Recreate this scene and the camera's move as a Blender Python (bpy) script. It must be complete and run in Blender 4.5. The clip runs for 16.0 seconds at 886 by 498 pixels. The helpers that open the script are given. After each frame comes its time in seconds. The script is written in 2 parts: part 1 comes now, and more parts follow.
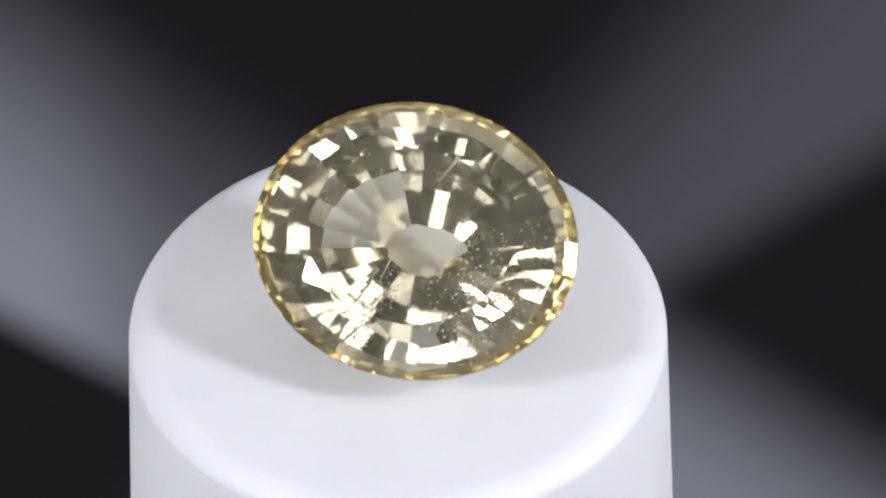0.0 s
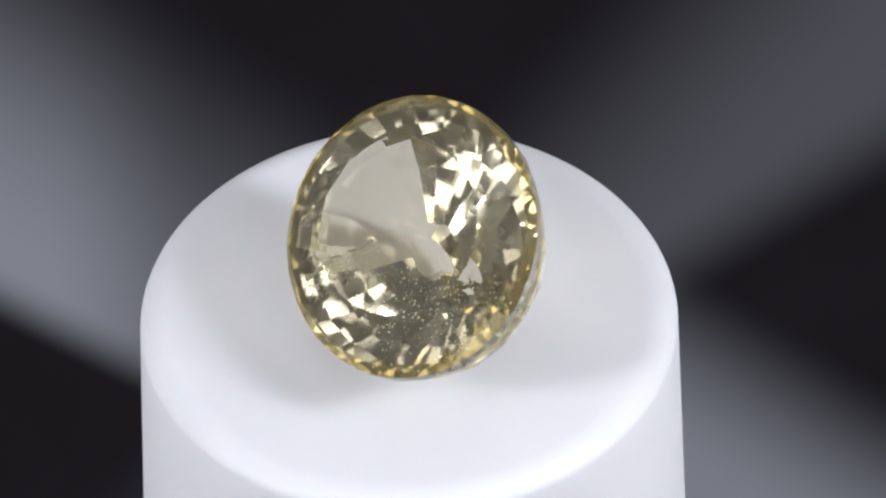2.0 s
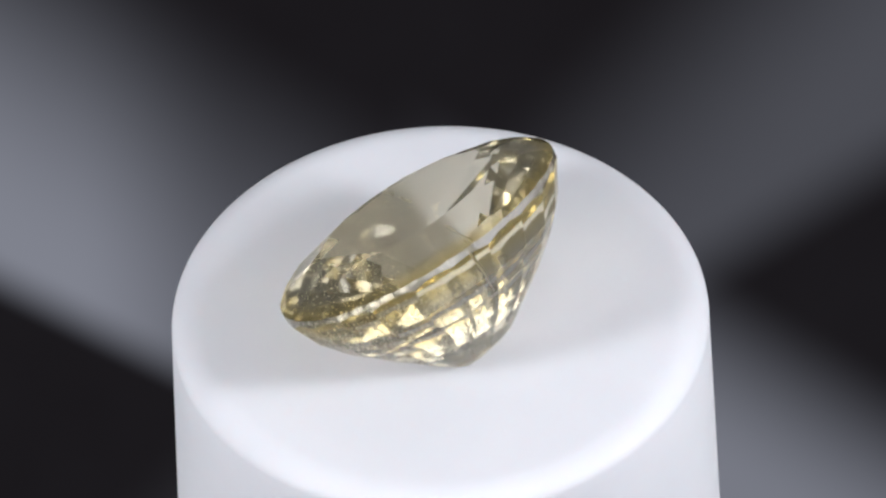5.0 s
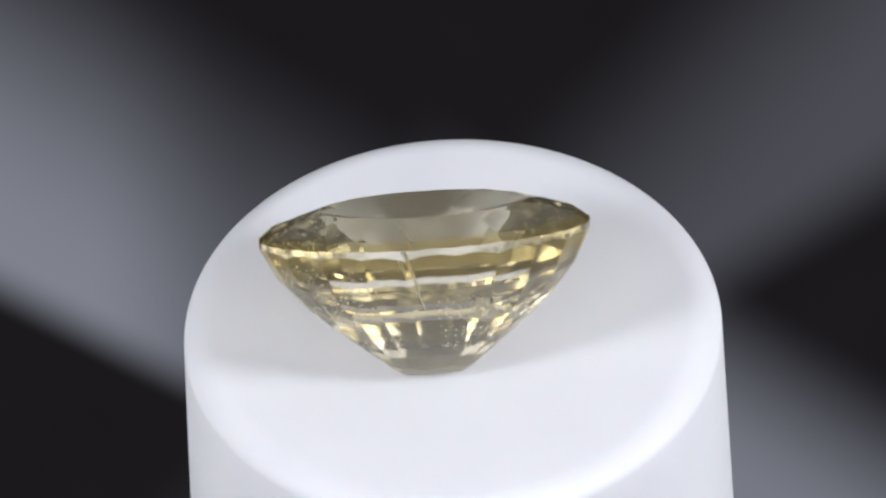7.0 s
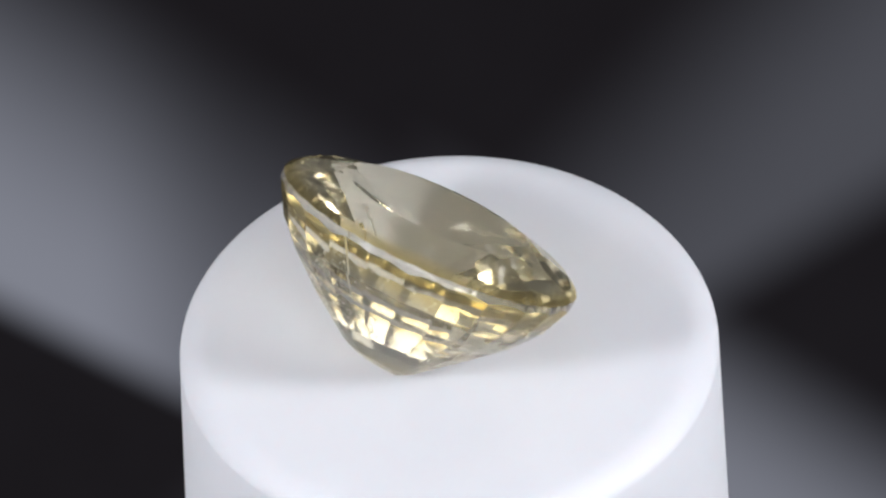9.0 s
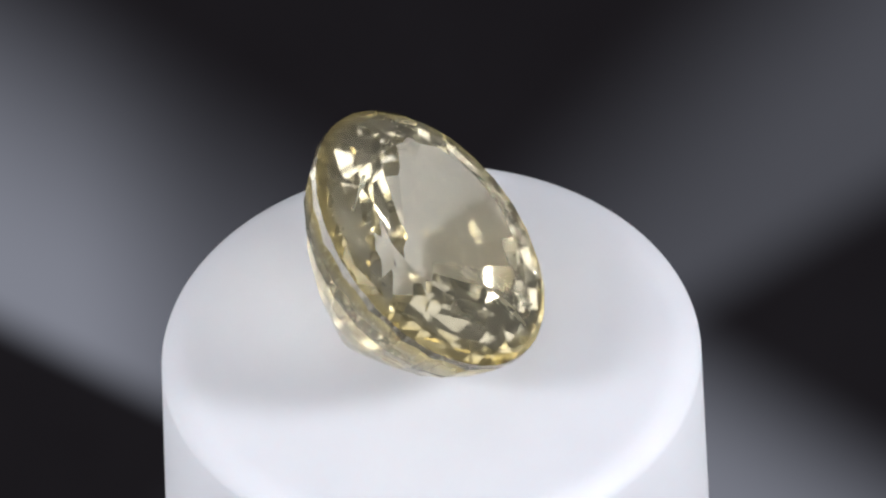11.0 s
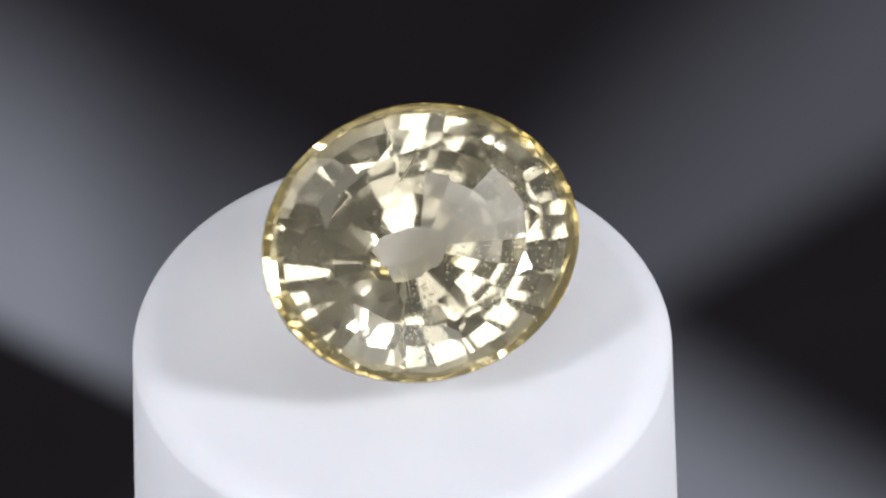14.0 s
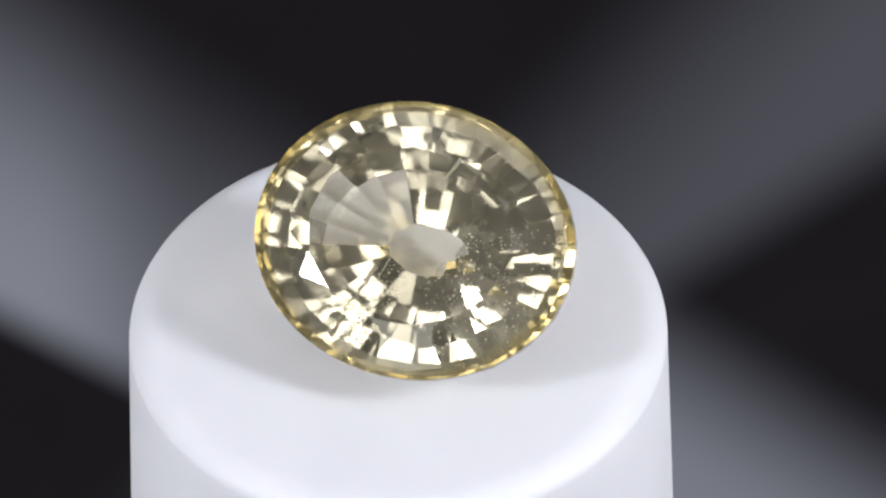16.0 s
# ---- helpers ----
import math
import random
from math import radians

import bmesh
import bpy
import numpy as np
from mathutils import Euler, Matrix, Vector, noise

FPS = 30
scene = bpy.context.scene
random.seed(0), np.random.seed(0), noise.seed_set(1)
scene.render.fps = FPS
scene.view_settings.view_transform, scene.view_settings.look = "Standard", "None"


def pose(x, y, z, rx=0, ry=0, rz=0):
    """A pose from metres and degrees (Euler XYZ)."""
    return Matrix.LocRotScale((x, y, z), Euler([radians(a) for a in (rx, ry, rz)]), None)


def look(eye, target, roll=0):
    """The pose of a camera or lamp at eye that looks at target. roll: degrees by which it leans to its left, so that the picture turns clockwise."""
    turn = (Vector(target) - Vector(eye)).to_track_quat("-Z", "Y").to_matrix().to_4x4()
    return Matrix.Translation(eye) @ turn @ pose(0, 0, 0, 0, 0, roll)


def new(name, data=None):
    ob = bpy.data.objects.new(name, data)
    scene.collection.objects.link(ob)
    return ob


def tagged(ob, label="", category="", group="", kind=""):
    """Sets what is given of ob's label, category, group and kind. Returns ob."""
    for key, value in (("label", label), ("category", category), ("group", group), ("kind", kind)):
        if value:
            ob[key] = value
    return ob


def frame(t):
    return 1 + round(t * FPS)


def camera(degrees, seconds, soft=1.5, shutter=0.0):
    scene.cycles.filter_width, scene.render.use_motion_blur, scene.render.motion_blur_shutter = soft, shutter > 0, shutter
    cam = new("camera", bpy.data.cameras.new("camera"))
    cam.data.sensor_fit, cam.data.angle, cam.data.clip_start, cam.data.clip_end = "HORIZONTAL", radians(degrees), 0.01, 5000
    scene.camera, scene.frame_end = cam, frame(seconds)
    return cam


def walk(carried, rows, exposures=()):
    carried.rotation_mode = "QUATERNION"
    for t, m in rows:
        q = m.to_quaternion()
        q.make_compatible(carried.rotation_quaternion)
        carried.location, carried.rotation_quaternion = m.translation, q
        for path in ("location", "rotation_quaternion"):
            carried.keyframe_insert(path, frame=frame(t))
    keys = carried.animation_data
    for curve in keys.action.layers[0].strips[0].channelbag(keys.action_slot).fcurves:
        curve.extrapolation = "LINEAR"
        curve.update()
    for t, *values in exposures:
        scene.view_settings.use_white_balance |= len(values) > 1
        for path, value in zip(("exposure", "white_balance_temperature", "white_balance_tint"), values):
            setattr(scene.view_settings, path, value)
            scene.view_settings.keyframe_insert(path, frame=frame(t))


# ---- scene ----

# ---------------------------------------------------------------- measures
U = 1.569e-5                 # one pixel of the camera's view at the stone: the pedestal's 956 are taken as 15 mm
PERIOD = 15.845              # seconds for one clockwise turn of the pedestal
ELEV = 45.0                  # height angle of the camera over the stone
DIST = 15930 * U             # camera to stone
GEM_LIFT = 220               # height of the stone's girdle centre over the pedestal's top
AIM = (38.0 * U, -16.0 * U, (GEM_LIFT - 16.0) * U)
EYE = (AIM[0], AIM[1] - DIST * math.cos(radians(ELEV)), AIM[2] + DIST * math.sin(radians(ELEV)))
ROLL = -1.51
HALF_LONG, HALF_SHORT = 293.6, 246.8     # half axes of the stone's girdle

# ---------------------------------------------------------------- camera
cam = camera(5.634, 16.0, soft=2.4)
walk(cam, [(0.0, look(EYE, AIM, ROLL)), (16.0, look(EYE, AIM, ROLL))])

# ---------------------------------------------------------------- world and lamps
world = bpy.data.worlds.new("world")
scene.world = world
world.use_nodes = True
world.node_tree.nodes["Background"].inputs["Color"].default_value = (0.5, 0.52, 0.56, 1)
world.node_tree.nodes["Background"].inputs["Strength"].default_value = 0.05


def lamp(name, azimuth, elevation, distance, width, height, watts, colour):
    """A rectangular area light that faces the stone."""
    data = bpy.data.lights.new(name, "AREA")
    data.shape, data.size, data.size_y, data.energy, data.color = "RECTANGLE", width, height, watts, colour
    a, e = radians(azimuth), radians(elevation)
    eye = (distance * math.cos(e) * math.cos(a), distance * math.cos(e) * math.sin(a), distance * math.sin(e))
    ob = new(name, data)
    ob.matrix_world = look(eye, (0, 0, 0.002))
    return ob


lamp("lamp_right", -19, 32, 0.15, 0.024, 0.042, 0.184, (0.925, 0.945, 1.0))
lamp("lamp_left", 180 + 29, 32, 0.15, 0.024, 0.042, 0.137, (0.925, 0.945, 1.0))

# two soft panels beside the lens, inferred from lit facets; narrow overhead ones added as unseen fill
lamp("overhead_fill", 270, 80, 0.20, 0.06, 0.10, 0.020, (0.99, 0.985, 1.0))
lamp("overhead_fill_left", 125, 60, 0.20, 0.04, 0.12, 0.012, (0.99, 0.985, 1.0))
lamp("overhead_fill_right", 55, 60, 0.20, 0.04, 0.12, 0.012, (0.99, 0.985, 1.0))
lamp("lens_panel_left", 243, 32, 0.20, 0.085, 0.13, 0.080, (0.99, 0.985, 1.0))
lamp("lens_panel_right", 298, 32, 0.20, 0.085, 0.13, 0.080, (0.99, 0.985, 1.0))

# ---------------------------------------------------------------- materials


def material(name):
    m = bpy.data.materials.new(name)
    m.use_nodes = True
    return m, m.node_tree.nodes, m.node_tree.links


def node(nodes, kind, **values):
    n = nodes.new(kind)
    for key, value in values.items():
        if key in n.inputs:
            n.inputs[key].default_value = value
    return n


def math_node(m, op, a, b=None, c=None, clamp=False):
    n = m.node_tree.nodes.new("ShaderNodeMath")
    n.operation, n.use_clamp = op, clamp
    for k, v in enumerate((a, b, c)):
        if v is None:
            continue
        if isinstance(v, (int, float)):
            n.inputs[k].default_value = v
        else:
            m.node_tree.links.new(v, n.inputs[k])
    return n.outputs[0]


def step_node(m, value, low, high, out_low=0.0, out_high=1.0):
    n = m.node_tree.nodes.new("ShaderNodeMapRange")
    n.interpolation_type = "SMOOTHSTEP"
    m.node_tree.links.new(value, n.inputs["Value"])
    for key, v in (("From Min", low), ("From Max", high), ("To Min", out_low), ("To Max", out_high)):
        n.inputs[key].default_value = v
    return n.outputs["Result"]


def make_plastic():
    m, nodes, links = material("white translucent plastic")
    b = nodes["Principled BSDF"]
    b.inputs["Roughness"].default_value = 0.55
    b.inputs["IOR"].default_value = 1.46
    b.inputs["Specular IOR Level"].default_value = 0.3
    b.inputs["Subsurface Weight"].default_value = 0.85
    b.inputs["Subsurface Radius"].default_value = (1.0, 0.9, 0.9)
    b.inputs["Subsurface Scale"].default_value = 0.0009
    tex = nodes.new("ShaderNodeTexCoord")
    cloud = node(nodes, "ShaderNodeTexNoise", Scale=220.0, Detail=4.0)
    links.new(tex.outputs["Object"], cloud.inputs["Vector"])
    ramp = nodes.new("ShaderNodeValToRGB")
    ramp.color_ramp.elements[0].position, ramp.color_ramp.elements[0].color = 0.3, (0.735, 0.74, 0.785, 1)
    ramp.color_ramp.elements[1].position, ramp.color_ramp.elements[1].color = 0.7, (0.775, 0.78, 0.82, 1)
    links.new(cloud.outputs["Fac"], ramp.inputs["Fac"])
    links.new(ramp.outputs["Color"], b.inputs["Base Color"])
    fine = node(nodes, "ShaderNodeTexNoise", Scale=2500.0, Detail=3.0)
    links.new(tex.outputs["Object"], fine.inputs["Vector"])
    bump = node(nodes, "ShaderNodeBump", Strength=0.03, Distance=0.00002)
    links.new(fine.outputs["Fac"], bump.inputs["Height"])
    links.new(bump.outputs["Normal"], b.inputs["Normal"])
    return m


def make_stone(name, roughness, rim_glow, wave, heart, edge):
    """Slightly hazy corundum: every pass and inner reflection takes a little blue, more of it near the girdle."""
    m, nodes, links = material(name)
    nodes.remove(nodes["Principled BSDF"])
    g = node(nodes, "ShaderNodeBsdfGlass", IOR=1.77, Roughness=roughness)
    # slightly wavy hand polish
    tex = nodes.new("ShaderNodeTexCoord")
    polish = node(nodes, "ShaderNodeTexNoise", Scale=800.0, Detail=3.0)
    links.new(tex.outputs["Object"], polish.inputs["Vector"])
    bump = node(nodes, "ShaderNodeBump", Strength=1.0, Distance=wave)
    links.new(polish.outputs["Fac"], bump.inputs["Height"])
    links.new(bump.outputs["Normal"], g.inputs["Normal"])
    # the tint yellows towards the girdle, in place of absorption along long light paths
    sep = nodes.new("ShaderNodeSeparateXYZ")
    links.new(tex.outputs["Object"], sep.inputs[0])
    px = math_node(m, "DIVIDE", sep.outputs["X"], HALF_LONG * U)
    py = math_node(m, "DIVIDE", sep.outputs["Y"], HALF_SHORT * U)
    r2 = math_node(m, "ADD", math_node(m, "MULTIPLY", px, px), math_node(m, "MULTIPLY", py, py))
    zone = nodes.new("ShaderNodeMix")
    zone.data_type = "RGBA"
    links.new(step_node(m, r2, 0.74, 1.02), zone.inputs["Factor"])
    zone.inputs["A"].default_value = heart
    zone.inputs["B"].default_value = edge
    links.new(zone.outputs["Result"], g.inputs["Color"])
    # milky haze of fine silk; the diffuse film also stands in for inner light
    silk = node(nodes, "ShaderNodeTexNoise", Scale=700.0, Detail=4.0)
    links.new(tex.outputs["Object"], silk.inputs["Vector"])
    glow = nodes.new("ShaderNodeBsdfDiffuse")
    # diffuse gold at the girdle imitates light glowing through the stone's edge
    body = nodes.new("ShaderNodeMix")
    body.data_type = "RGBA"
    links.new(step_node(m, r2, 0.75, 1.0), body.inputs["Factor"])
    body.inputs["A"].default_value = (0.95, 0.89, 0.66, 1)
    body.inputs["B"].default_value = (1.0, 0.83, 0.42, 1)
    links.new(body.outputs["Result"], glow.inputs["Color"])
    mix = nodes.new("ShaderNodeMixShader")
    links.new(math_node(m, "ADD", step_node(m, silk.outputs["Fac"], 0.3, 0.7, 0.012, 0.045), step_node(m, r2, 0.66, 1.0, 0.0, rim_glow)), mix.inputs[0])
    links.new(g.outputs[0], mix.inputs[1])
    links.new(glow.outputs[0], mix.inputs[2])
    links.new(mix.outputs[0], nodes["Material Output"].inputs["Surface"])
    return m


def make_girdle():
    m, nodes, links = material("frosted girdle of the stone")
    b = nodes["Principled BSDF"]
    b.inputs["Base Color"].default_value = (1.0, 0.98, 0.92, 1)
    b.inputs["Roughness"].default_value = 0.15
    b.inputs["IOR"].default_value = 1.77
    b.inputs["Transmission Weight"].default_value = 1.0
    return m


def make_flaw():
    m, nodes, links = material("pale inclusion")
    b = nodes["Principled BSDF"]
    b.inputs["Base Color"].default_value = (0.95, 0.94, 0.88, 1)
    b.inputs["Metallic"].default_value = 1.0      # metallic in place of lit white: a diffuse flaw stays black inside the stone
    b.inputs["Roughness"].default_value = 0.4
    return m


def make_cloth(name, shade):
    m, nodes, links = material(name)
    b = nodes["Principled BSDF"]
    b.inputs["Roughness"].default_value = 0.95
    tex = nodes.new("ShaderNodeTexCoord")
    n = node(nodes, "ShaderNodeTexNoise", Scale=300.0, Detail=4.0)
    links.new(tex.outputs["Object"], n.inputs["Vector"])
    ramp = nodes.new("ShaderNodeValToRGB")
    ramp.color_ramp.elements[0].color = (0.95 * shade, 0.945 * shade, 0.94 * shade, 1)
    ramp.color_ramp.elements[1].color = (1.05 * shade, 1.045 * shade, 1.04 * shade, 1)
    links.new(n.outputs["Fac"], ramp.inputs["Fac"])
    links.new(ramp.outputs["Color"], b.inputs["Base Color"])
    return m


def make_light_bands():
    """A glowing sheet: blurred light and shade of the ground, painted as two soft grey bands that cross on near-black.
    """
    m, nodes, links = material("dark sheet with painted light bands")
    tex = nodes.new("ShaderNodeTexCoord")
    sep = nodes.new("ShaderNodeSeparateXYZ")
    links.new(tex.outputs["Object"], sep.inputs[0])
    x, y = sep.outputs["X"], sep.outputs["Y"]         # pixels of the camera's view, y up, from the middle
    # falling band of painted light, long and soft on its upper side
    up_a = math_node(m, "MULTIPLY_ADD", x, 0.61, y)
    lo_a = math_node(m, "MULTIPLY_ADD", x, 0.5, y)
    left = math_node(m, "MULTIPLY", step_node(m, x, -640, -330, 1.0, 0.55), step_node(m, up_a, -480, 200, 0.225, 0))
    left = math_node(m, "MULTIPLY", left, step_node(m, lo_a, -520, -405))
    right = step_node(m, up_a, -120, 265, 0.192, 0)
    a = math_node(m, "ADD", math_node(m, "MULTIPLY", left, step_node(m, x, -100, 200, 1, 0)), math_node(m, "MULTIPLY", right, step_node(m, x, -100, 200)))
    # rising band of painted light
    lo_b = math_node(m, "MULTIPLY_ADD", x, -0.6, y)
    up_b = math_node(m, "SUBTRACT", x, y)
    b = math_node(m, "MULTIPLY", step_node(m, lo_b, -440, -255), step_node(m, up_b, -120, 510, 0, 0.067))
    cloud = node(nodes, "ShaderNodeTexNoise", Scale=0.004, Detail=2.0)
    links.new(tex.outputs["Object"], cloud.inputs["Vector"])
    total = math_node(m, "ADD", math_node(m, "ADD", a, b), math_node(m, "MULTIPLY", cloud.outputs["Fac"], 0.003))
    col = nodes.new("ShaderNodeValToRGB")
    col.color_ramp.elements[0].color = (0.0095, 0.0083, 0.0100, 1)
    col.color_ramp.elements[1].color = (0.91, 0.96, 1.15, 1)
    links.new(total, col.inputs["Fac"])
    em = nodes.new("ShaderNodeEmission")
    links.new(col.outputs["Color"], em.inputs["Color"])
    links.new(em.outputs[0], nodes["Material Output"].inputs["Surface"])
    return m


PLASTIC, STONE, CLOTH, LIGHT_BANDS = make_plastic(), make_stone("pale yellow sapphire, polished crown", 0.008, 0.03, 0.000002, (1.0, 0.974, 0.885, 1), (1.0, 0.875, 0.50, 1)), make_cloth("pale cloth", 0.42), make_light_bands()
DARK_CLOTH = make_cloth("grey cloth", 0.20)
GIRDLE, FLAW = make_girdle(), make_flaw()
STONE_BACK = make_stone("pale yellow sapphire, worn pavilion", 0.065, 0.03, 0.000004, (1.0, 0.982, 0.925, 1), (1.0, 0.91, 0.62, 1))

# ---------------------------------------------------------------- mesh helpers


def part(name, bm, mat, parent=None, label=""):
    data = bpy.data.meshes.new(name)
    bm.to_mesh(data)
    bm.free()
    data.materials.append(mat)
    ob = new(name, data)
    if parent:
        ob.parent = parent
    if label:
        tagged(ob, label)
    return ob


def box(x0, y0, z0, x1, y1, z1):
    bm = bmesh.new()
    bmesh.ops.create_cube(bm, size=1, matrix=Matrix.Translation(((x0 + x1) / 2, (y0 + y1) / 2, (z0 + z1) / 2)) @ Matrix.Diagonal((x1 - x0, y1 - y0, z1 - z0, 1)))
    return bm


def lathe(profile, segments=192):
    """A turned body from (radius, height) pairs, smooth."""
    bm = bmesh.new()
    rings = []
    for r, z in profile:
        if r < 1e-9:
            rings.append([bm.verts.new((0, 0, z))])
        else:
            rings.append([bm.verts.new((r * math.cos(math.tau * k / segments), r * math.sin(math.tau * k / segments), z)) for k in range(segments)])
    for p, q in zip(rings, rings[1:]):
        for k in range(segments):
            j = (k + 1) % segments
            if len(p) == 1:
                f = (p[0], q[k], q[j])
            elif len(q) == 1:
                f = (p[k], q[0], p[j])
            else:
                f = (p[k], q[k], q[j], p[j])
            bm.faces.new(f).smooth = True
    bmesh.ops.recalc_face_normals(bm, faces=bm.faces)
    return bm


# ---------------------------------------------------------------- the unseen enclosure
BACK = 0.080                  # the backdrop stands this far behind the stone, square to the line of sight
FLOOR_Z = AIM[2] - BACK * math.sin(radians(ELEV)) - 640 * U * (1 + BACK / DIST) * math.cos(radians(ELEV))
HALF, TOP = 0.22, 0.24


# unseen walls added around the stone; pale and grey set what it reflects
def booth():
    t = 0.01
    floor = part("floor", box(-HALF, -HALF, FLOOR_Z - t, HALF, HALF, FLOOR_Z), CLOTH)
    tagged(floor, "pale cloth floor, unseen, added to bounce light to the stone", "floor", kind="structure")
    for name, b, shade in (("wall_west", (-HALF - t, -HALF, FLOOR_Z, -HALF, HALF, TOP), "pale"), ("wall_east", (HALF, -HALF, FLOOR_Z, HALF + t, HALF, TOP), "pale"),
                    ("wall_south", (-HALF, -HALF - t, FLOOR_Z, HALF, -HALF, TOP), "grey"), ("wall_north", (-HALF, HALF, FLOOR_Z, HALF, HALF + t, TOP), "pale")):
        tagged(part(name, box(*b), CLOTH if shade == "pale" else DARK_CLOTH), shade + " cloth wall, unseen, added for reflections in the stone", "wall", kind="structure")
    tagged(part("ceiling", box(-HALF, -HALF, TOP, HALF, HALF, TOP + t), DARK_CLOTH), "grey cloth ceiling, unseen, added for reflections in the stone", "ceiling", kind="structure")


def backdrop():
    """A glowing sheet square to the camera's line of sight, far behind the stone, with light and shade painted on."""
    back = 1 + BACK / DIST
    ob = part("backdrop", box(-2200, -555, -20, 2200, 1800, 0), LIGHT_BANDS)
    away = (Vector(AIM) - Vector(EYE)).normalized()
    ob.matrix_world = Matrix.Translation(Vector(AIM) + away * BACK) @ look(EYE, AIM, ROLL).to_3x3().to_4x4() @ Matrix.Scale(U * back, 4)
    tagged(ob, "glowing dark sheet with crossing bands of painted light and shade", "backdrop", kind="structure")
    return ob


booth()
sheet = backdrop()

# ---------------------------------------------------------------- the pedestal
RADIUS, FILLET = 482 * U, 32 * U
TILT = pose(0, 0, 0, 0, 0, 350.0) @ pose(0, 0, 0, 0, 0.75, 0) @ pose(0, 0, 0, 0, 0, -350.0)
OUTLINE_FIT = pose(2.5 * U, 0, 0, 0, -0.4, 0)    # shifts and tilts the pedestal alone, to fit its outline in the camera's view
OFFSET = (-49 * U, 8 * U)      # the pedestal's middle off the axis of its turn, at the start


def make_pedestal():
    bm_profile = [(0.0, 0.0)]
    flat = RADIUS - 1.75 * FILLET
    bm_profile += [(flat * k / 8, 0.0) for k in range(1, 9)]
    for k in range(1, 25):
        a = math.pi / 2 * k / 24
        bm_profile.append((flat + 1.75 * FILLET * math.sin(a), FILLET * (math.cos(a) - 1)))
    flare = 0.028              # a little wider towards the foot, so the sides look parallel from the camera
    foot = FLOOR_Z + 0.0006
    for k in range(1, 9):
        z = -FILLET + (foot + FILLET) * k / 8
        bm_profile.append((RADIUS + flare * (-FILLET - z), z))
    r = bm_profile[-1][0]
    bm_profile += [(r - 0.0005, foot - 0.0004), (0.0, foot - 0.0004)]
    return part("pedestal", lathe(bm_profile), PLASTIC)


pedestal = make_pedestal()
tagged(pedestal, "round white translucent plastic pedestal turning under the stone", "pedestal")

# ---------------------------------------------------------------- the stone
CROWN, DEPTH = 51.0, 249.0
LEAN, SPIN = 36.2, -0.7        # lean of the table from level, twist of the long axis
AZIMUTH = -17.2                # where the table faces at the start, from straight at the camera
GEM_AT = (-7.1, -12.1)


def make_stone_mesh():
    """An oval mixed cut: brilliant crown, stepped pavilion with a short keel. Cut plane by plane in a space in which the girdle is a unit circle."""
    rng = random.Random(23)
    h = HALF_SHORT
    planes = []                # (azimuth in degrees, weight of z, distance)

    def through_two(beta, p, q):
        (r1, z1), (r2, z2) = p, q
        k = (r1 - r2) / (z2 - z1)
        planes.append((beta, k, r1 + k * z1))

    zg, zt = 4 / h, CROWN / h
    for k in range(14):        # crown mains
        j = rng.uniform(-0.006, 0.006)
        through_two(360 / 14 * k + rng.uniform(-2, 2), (1.0 + j, 0.056), (0.635 + rng.uniform(-0.015, 0.015), zt))
    for k in range(28):        # upper girdle facets
        j = rng.uniform(-0.003, 0.003)
        through_two(360 / 28 * (k + 0.5) + rng.uniform(-1, 1), (1.0 + j, 0.028), (0.93 + j, 0.092))
    for k in range(14):        # stars
        j = rng.uniform(-0.006, 0.006)
        through_two(360 / 14 * (k + 0.5) + rng.uniform(-2, 2), (0.625 + j, zt), (0.82 + j, zt - 0.058))
    for k in range(56):        # girdle
        planes.append((360 * k / 56, 0.0, 1.0))
    levels = [(0.0, 1.0, 1.0), (0.26, 0.89, 0.88), (0.44, 0.76, 0.74), (0.62, 0.59, 0.565), (0.94, 0.26, 0.18), (1.0, 0.17, 0.05)]
    counts = [22] * 5
    lean = [rng.uniform(-2.2, 2.2) for _ in range(22)]    # the columns of steps run from girdle to keel
    for i, count in enumerate(counts):
        (d1, a1, b1), (d2, a2, b2) = levels[i], levels[i + 1]
        for k in range(count):
            beta = 360 * (k + 0.5) / count + lean[k] + rng.uniform(-0.7, 0.7)
            c, s_ = math.cos(radians(beta)), math.sin(radians(beta))
            r1, r2 = math.hypot(a1 * c, b1 * s_), math.hypot(a2 * c, b2 * s_)
            j = rng.uniform(-0.003, 0.003)
            z1, z2 = -zg - d1 * DEPTH / h, -zg - d2 * DEPTH / h
            through_two(beta, (r1 + j, z1), (r2 + j, z2))
    bm = bmesh.new()
    bmesh.ops.create_cube(bm, size=2.6)
    cuts = [(Vector((0, 0, 1)), zt), (Vector((0, 0, -1)), zg + DEPTH / h)]
    for beta, k, d in planes:
        n = Vector((math.cos(radians(beta)), math.sin(radians(beta)), k))
        cuts.append((n.normalized(), d / n.length))
    for n, d in cuts:
        geom = bm.verts[:] + bm.edges[:] + bm.faces[:]
        res = bmesh.ops.bisect_plane(bm, geom=geom, dist=1e-7, plane_co=n * d, plane_no=n, clear_outer=True)
        edges = [g for g in res["geom_cut"] if isinstance(g, bmesh.types.BMEdge)]
        if len(edges) > 2:
            bmesh.ops.contextual_create(bm, geom=edges)
    bmesh.ops.remove_doubles(bm, verts=bm.verts, dist=2e-4)
    hull = bmesh.new()
    for v in bm.verts:
        hull.verts.new((v.co.x * HALF_LONG * U, v.co.y * HALF_SHORT * U, v.co.z * h * U))
    bm.free()
    res = bmesh.ops.convex_hull(hull, input=hull.verts)
    bmesh.ops.dissolve_limit(hull, angle_limit=radians(0.4), verts=hull.verts, edges=hull.edges)
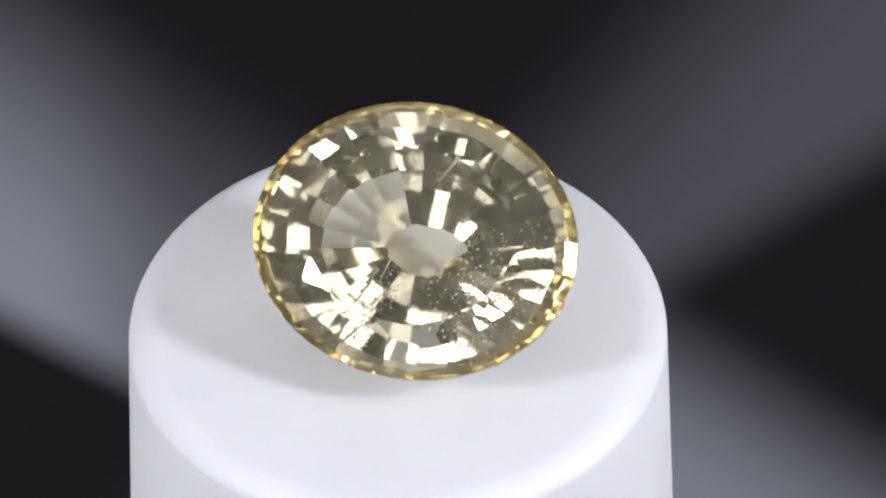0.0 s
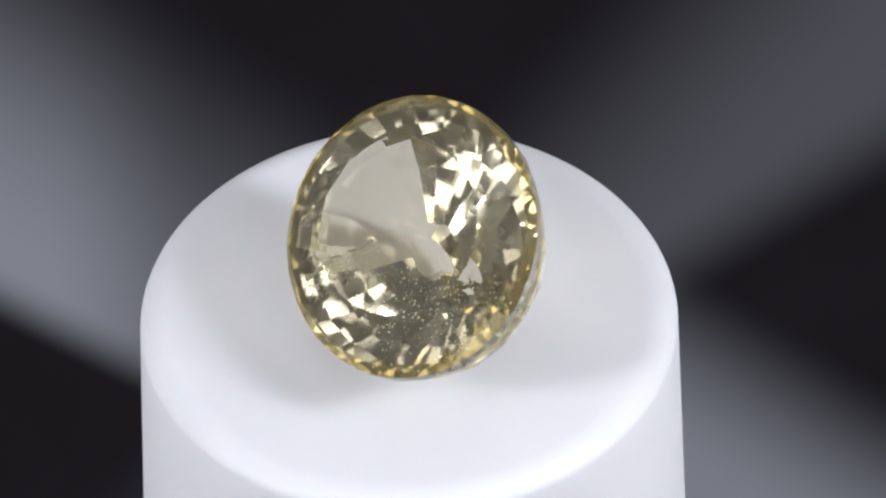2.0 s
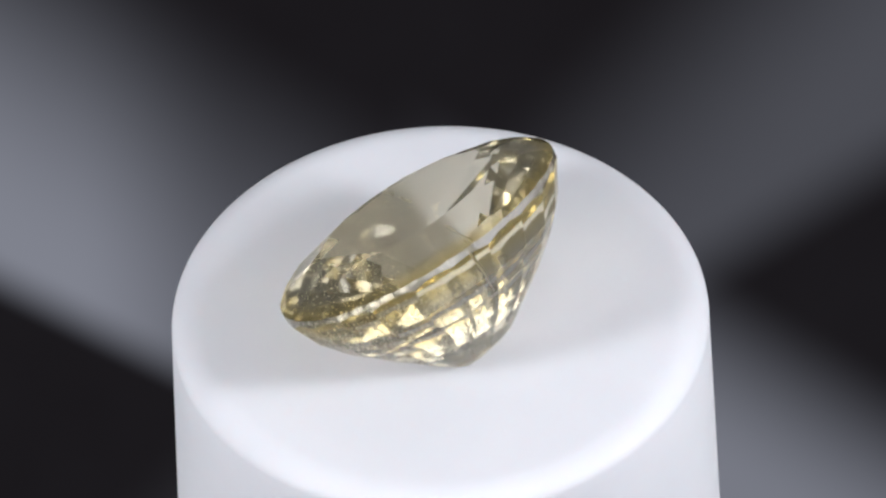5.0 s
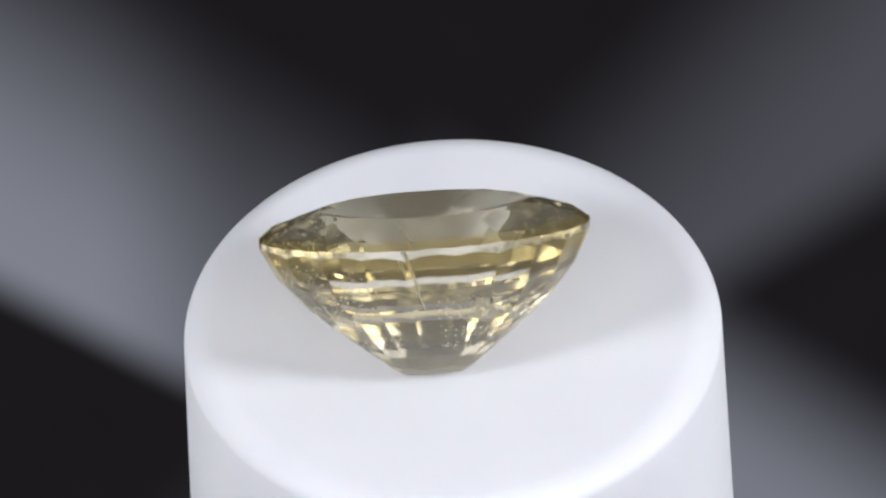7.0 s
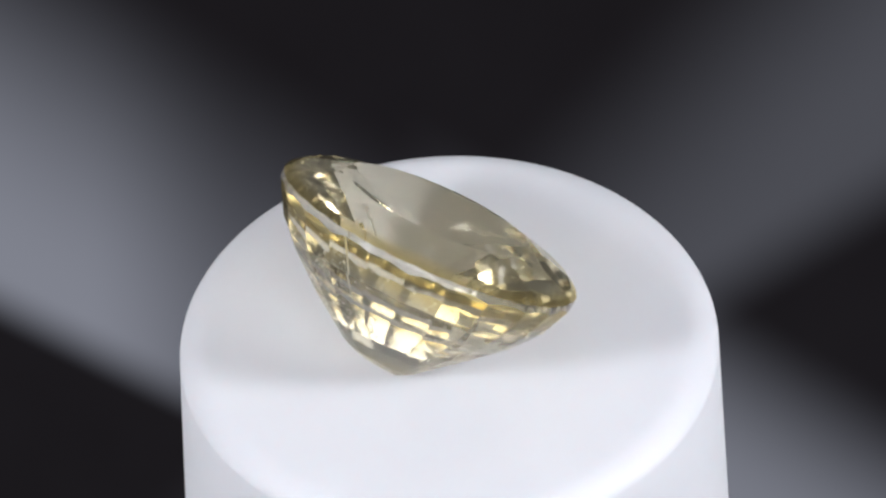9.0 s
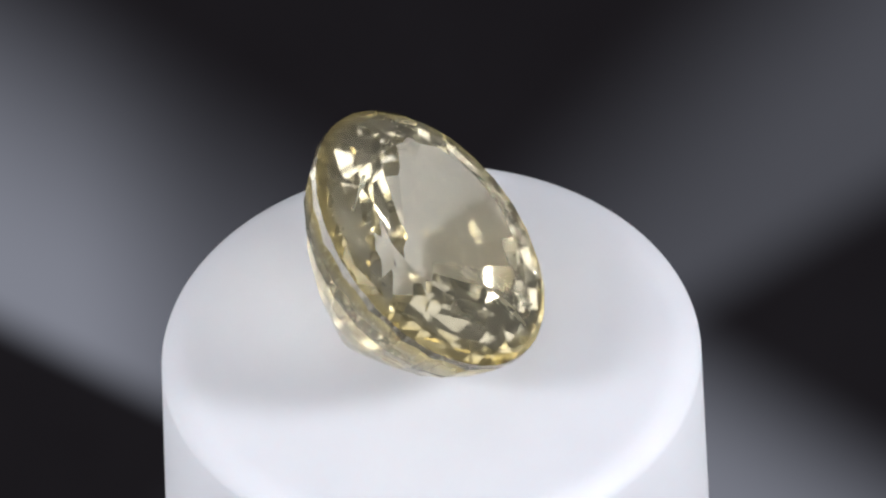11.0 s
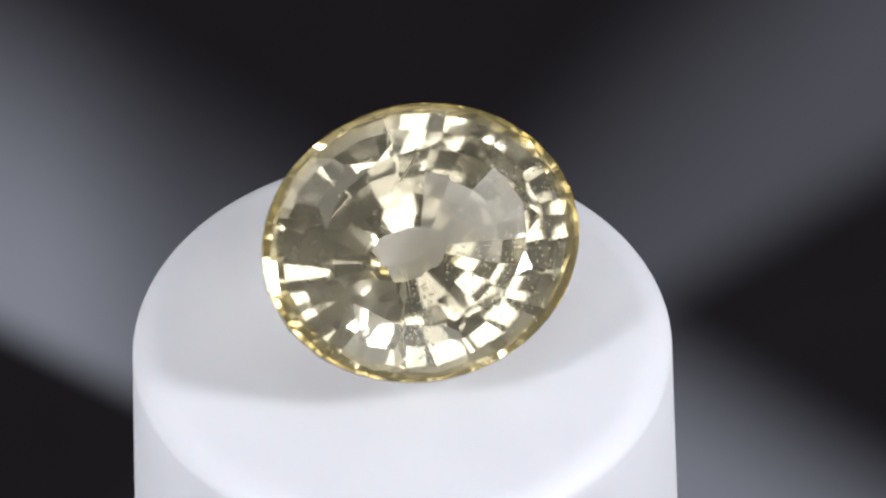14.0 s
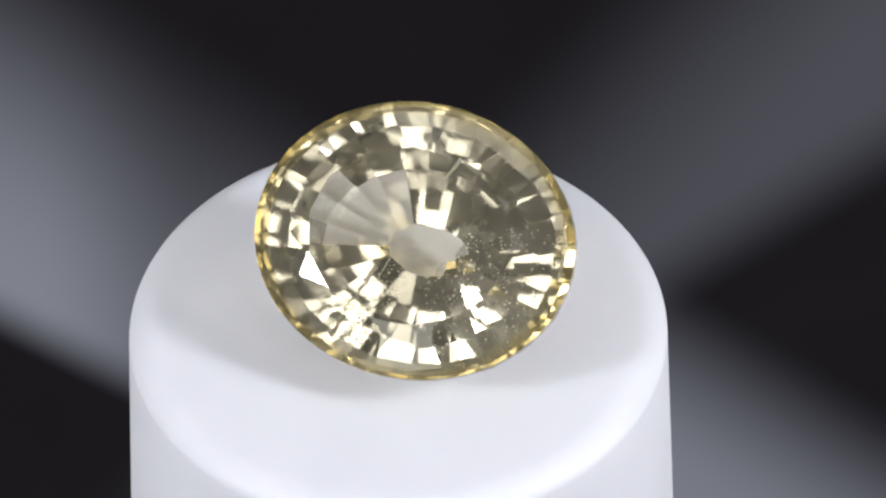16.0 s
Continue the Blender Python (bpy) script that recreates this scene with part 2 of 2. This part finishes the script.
    bmesh.ops.recalc_face_normals(hull, faces=hull.faces)
    return hull


SET = pose(0, 0, 0, LEAN, 0, 0) @ pose(0, 0, 0, 0, 0, SPIN)
stone = part("gemstone", make_stone_mesh(), STONE)
stone.data.materials.append(GIRDLE)
stone.data.materials.append(STONE_BACK)
for face in stone.data.polygons:
    if face.normal.z < -0.08:
        face.material_index = 2
    if abs(face.normal.z) < 0.08 and abs(face.center.z) < 12 * U:
        face.material_index = 1


def make_inclusions():
    """A healed crack, needles and small crystals caught in the stone."""
    rng = random.Random(5)

    def needle(name, p, q, r):
        bm = bmesh.new()
        p, q = Vector(p) * U, Vector(q) * U
        m = Matrix.Translation((p + q) / 2) @ (q - p).to_track_quat("Z", "Y").to_matrix().to_4x4()
        bmesh.ops.create_cone(bm, cap_ends=True, segments=5, radius1=r * U, radius2=0.3 * r * U, depth=(q - p).length, matrix=m)
        part(name, bm, FLAW, stone, "thin pale needle inside the stone")

    needle("needle", (45, 150, 12), (12, 118, -92), 3.4)
    needle("needle", (-40, -40, -70), (-52, -95, -52), 1.1)
    bm = bmesh.new()
    for _ in range(520):
        a, r = rng.uniform(-70, 25), rng.uniform(60, 235)
        x, y = r * 1.12 * math.cos(radians(a)), r * 0.95 * math.sin(radians(a))
        if rng.random() < 0.35:                      # a denser trail along the crack
            f = rng.random()
            x, y = -20 - 45 * f + rng.uniform(-22, 22), -50 - 150 * f
        room = 1 - math.hypot(x / HALF_LONG, y / HALF_SHORT)
        z = rng.uniform(-8, -8 - 0.8 * DEPTH * room)
        size = rng.choice((0.9, 1.1, 1.4, 2.0, 3.0))
        m = Matrix.Translation((x * U, y * U, z * U)) @ Euler([rng.uniform(0, 3) for _ in range(3)]).to_matrix().to_4x4() @ Matrix.Diagonal((1, rng.uniform(0.4, 1), rng.uniform(0.3, 0.8), 1))
        bmesh.ops.create_icosphere(bm, subdivisions=1, radius=size * U, matrix=m)
    tagged(part("crystal_inclusions", bm, FLAW, stone, "cloud of tiny pale crystals inside the stone"), kind="stuff")
    bm = bmesh.new()                       # crumpled crack
    rows = []
    for i in range(9):
        row = []
        for k in range(4):
            f, g = i / 8, k / 3
            row.append(bm.verts.new(((-58 - 45 * f + rng.uniform(-5, 5)) * U, (-60 - 125 * f + rng.uniform(-4, 4)) * U, (-25 - 45 * g * (1 - 0.6 * f) + rng.uniform(-4, 4)) * U)))
        rows.append(row)
    for p, q in zip(rows, rows[1:]):
        for k in range(3):
            if rng.random() < 0.7:
                bm.faces.new((p[k], p[k + 1], q[k + 1], q[k]))
    bmesh.ops.solidify(bm, geom=bm.faces[:], thickness=0.8 * U)
    part("crack", bm, FLAW, stone, "shimmering healed crack inside the stone")


make_inclusions()
LOW = min((pose(0, 0, 0, 0, 0, AZIMUTH) @ SET @ v.co).z for v in stone.data.vertices)
tagged(stone, "oval faceted pale yellow sapphire leaning on a white pedestal", "gemstone")

# ---------------------------------------------------------------- what turns


def motions():
    stone_rows, pedestal_rows = [], []
    start = pose(0, 0, 0, 0, 0, AZIMUTH) @ Matrix.Translation((GEM_AT[0] * U, GEM_AT[1] * U, -LOW)) @ SET
    base = Matrix.Translation((OFFSET[0], OFFSET[1], 0)) @ TILT
    for k in range(33):
        t = 0.5 * k
        turn = pose(0, 0, 0, 0, 0, -360 * t / PERIOD)
        stone_rows.append((t, turn @ start))
        pedestal_rows.append((t, OUTLINE_FIT @ turn @ base))
    # the painted bands of light and shade drift with the pedestal's offset, without turning
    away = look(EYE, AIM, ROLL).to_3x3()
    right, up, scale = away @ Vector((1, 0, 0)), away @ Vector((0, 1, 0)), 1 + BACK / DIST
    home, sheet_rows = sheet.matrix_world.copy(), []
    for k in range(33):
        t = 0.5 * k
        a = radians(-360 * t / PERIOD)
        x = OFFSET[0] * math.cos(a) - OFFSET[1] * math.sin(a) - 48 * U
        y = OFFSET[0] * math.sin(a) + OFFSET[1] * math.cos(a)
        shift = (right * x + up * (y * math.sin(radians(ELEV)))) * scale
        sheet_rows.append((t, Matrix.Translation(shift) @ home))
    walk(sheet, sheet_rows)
    walk(stone, stone_rows)
    walk(pedestal, pedestal_rows)


motions()
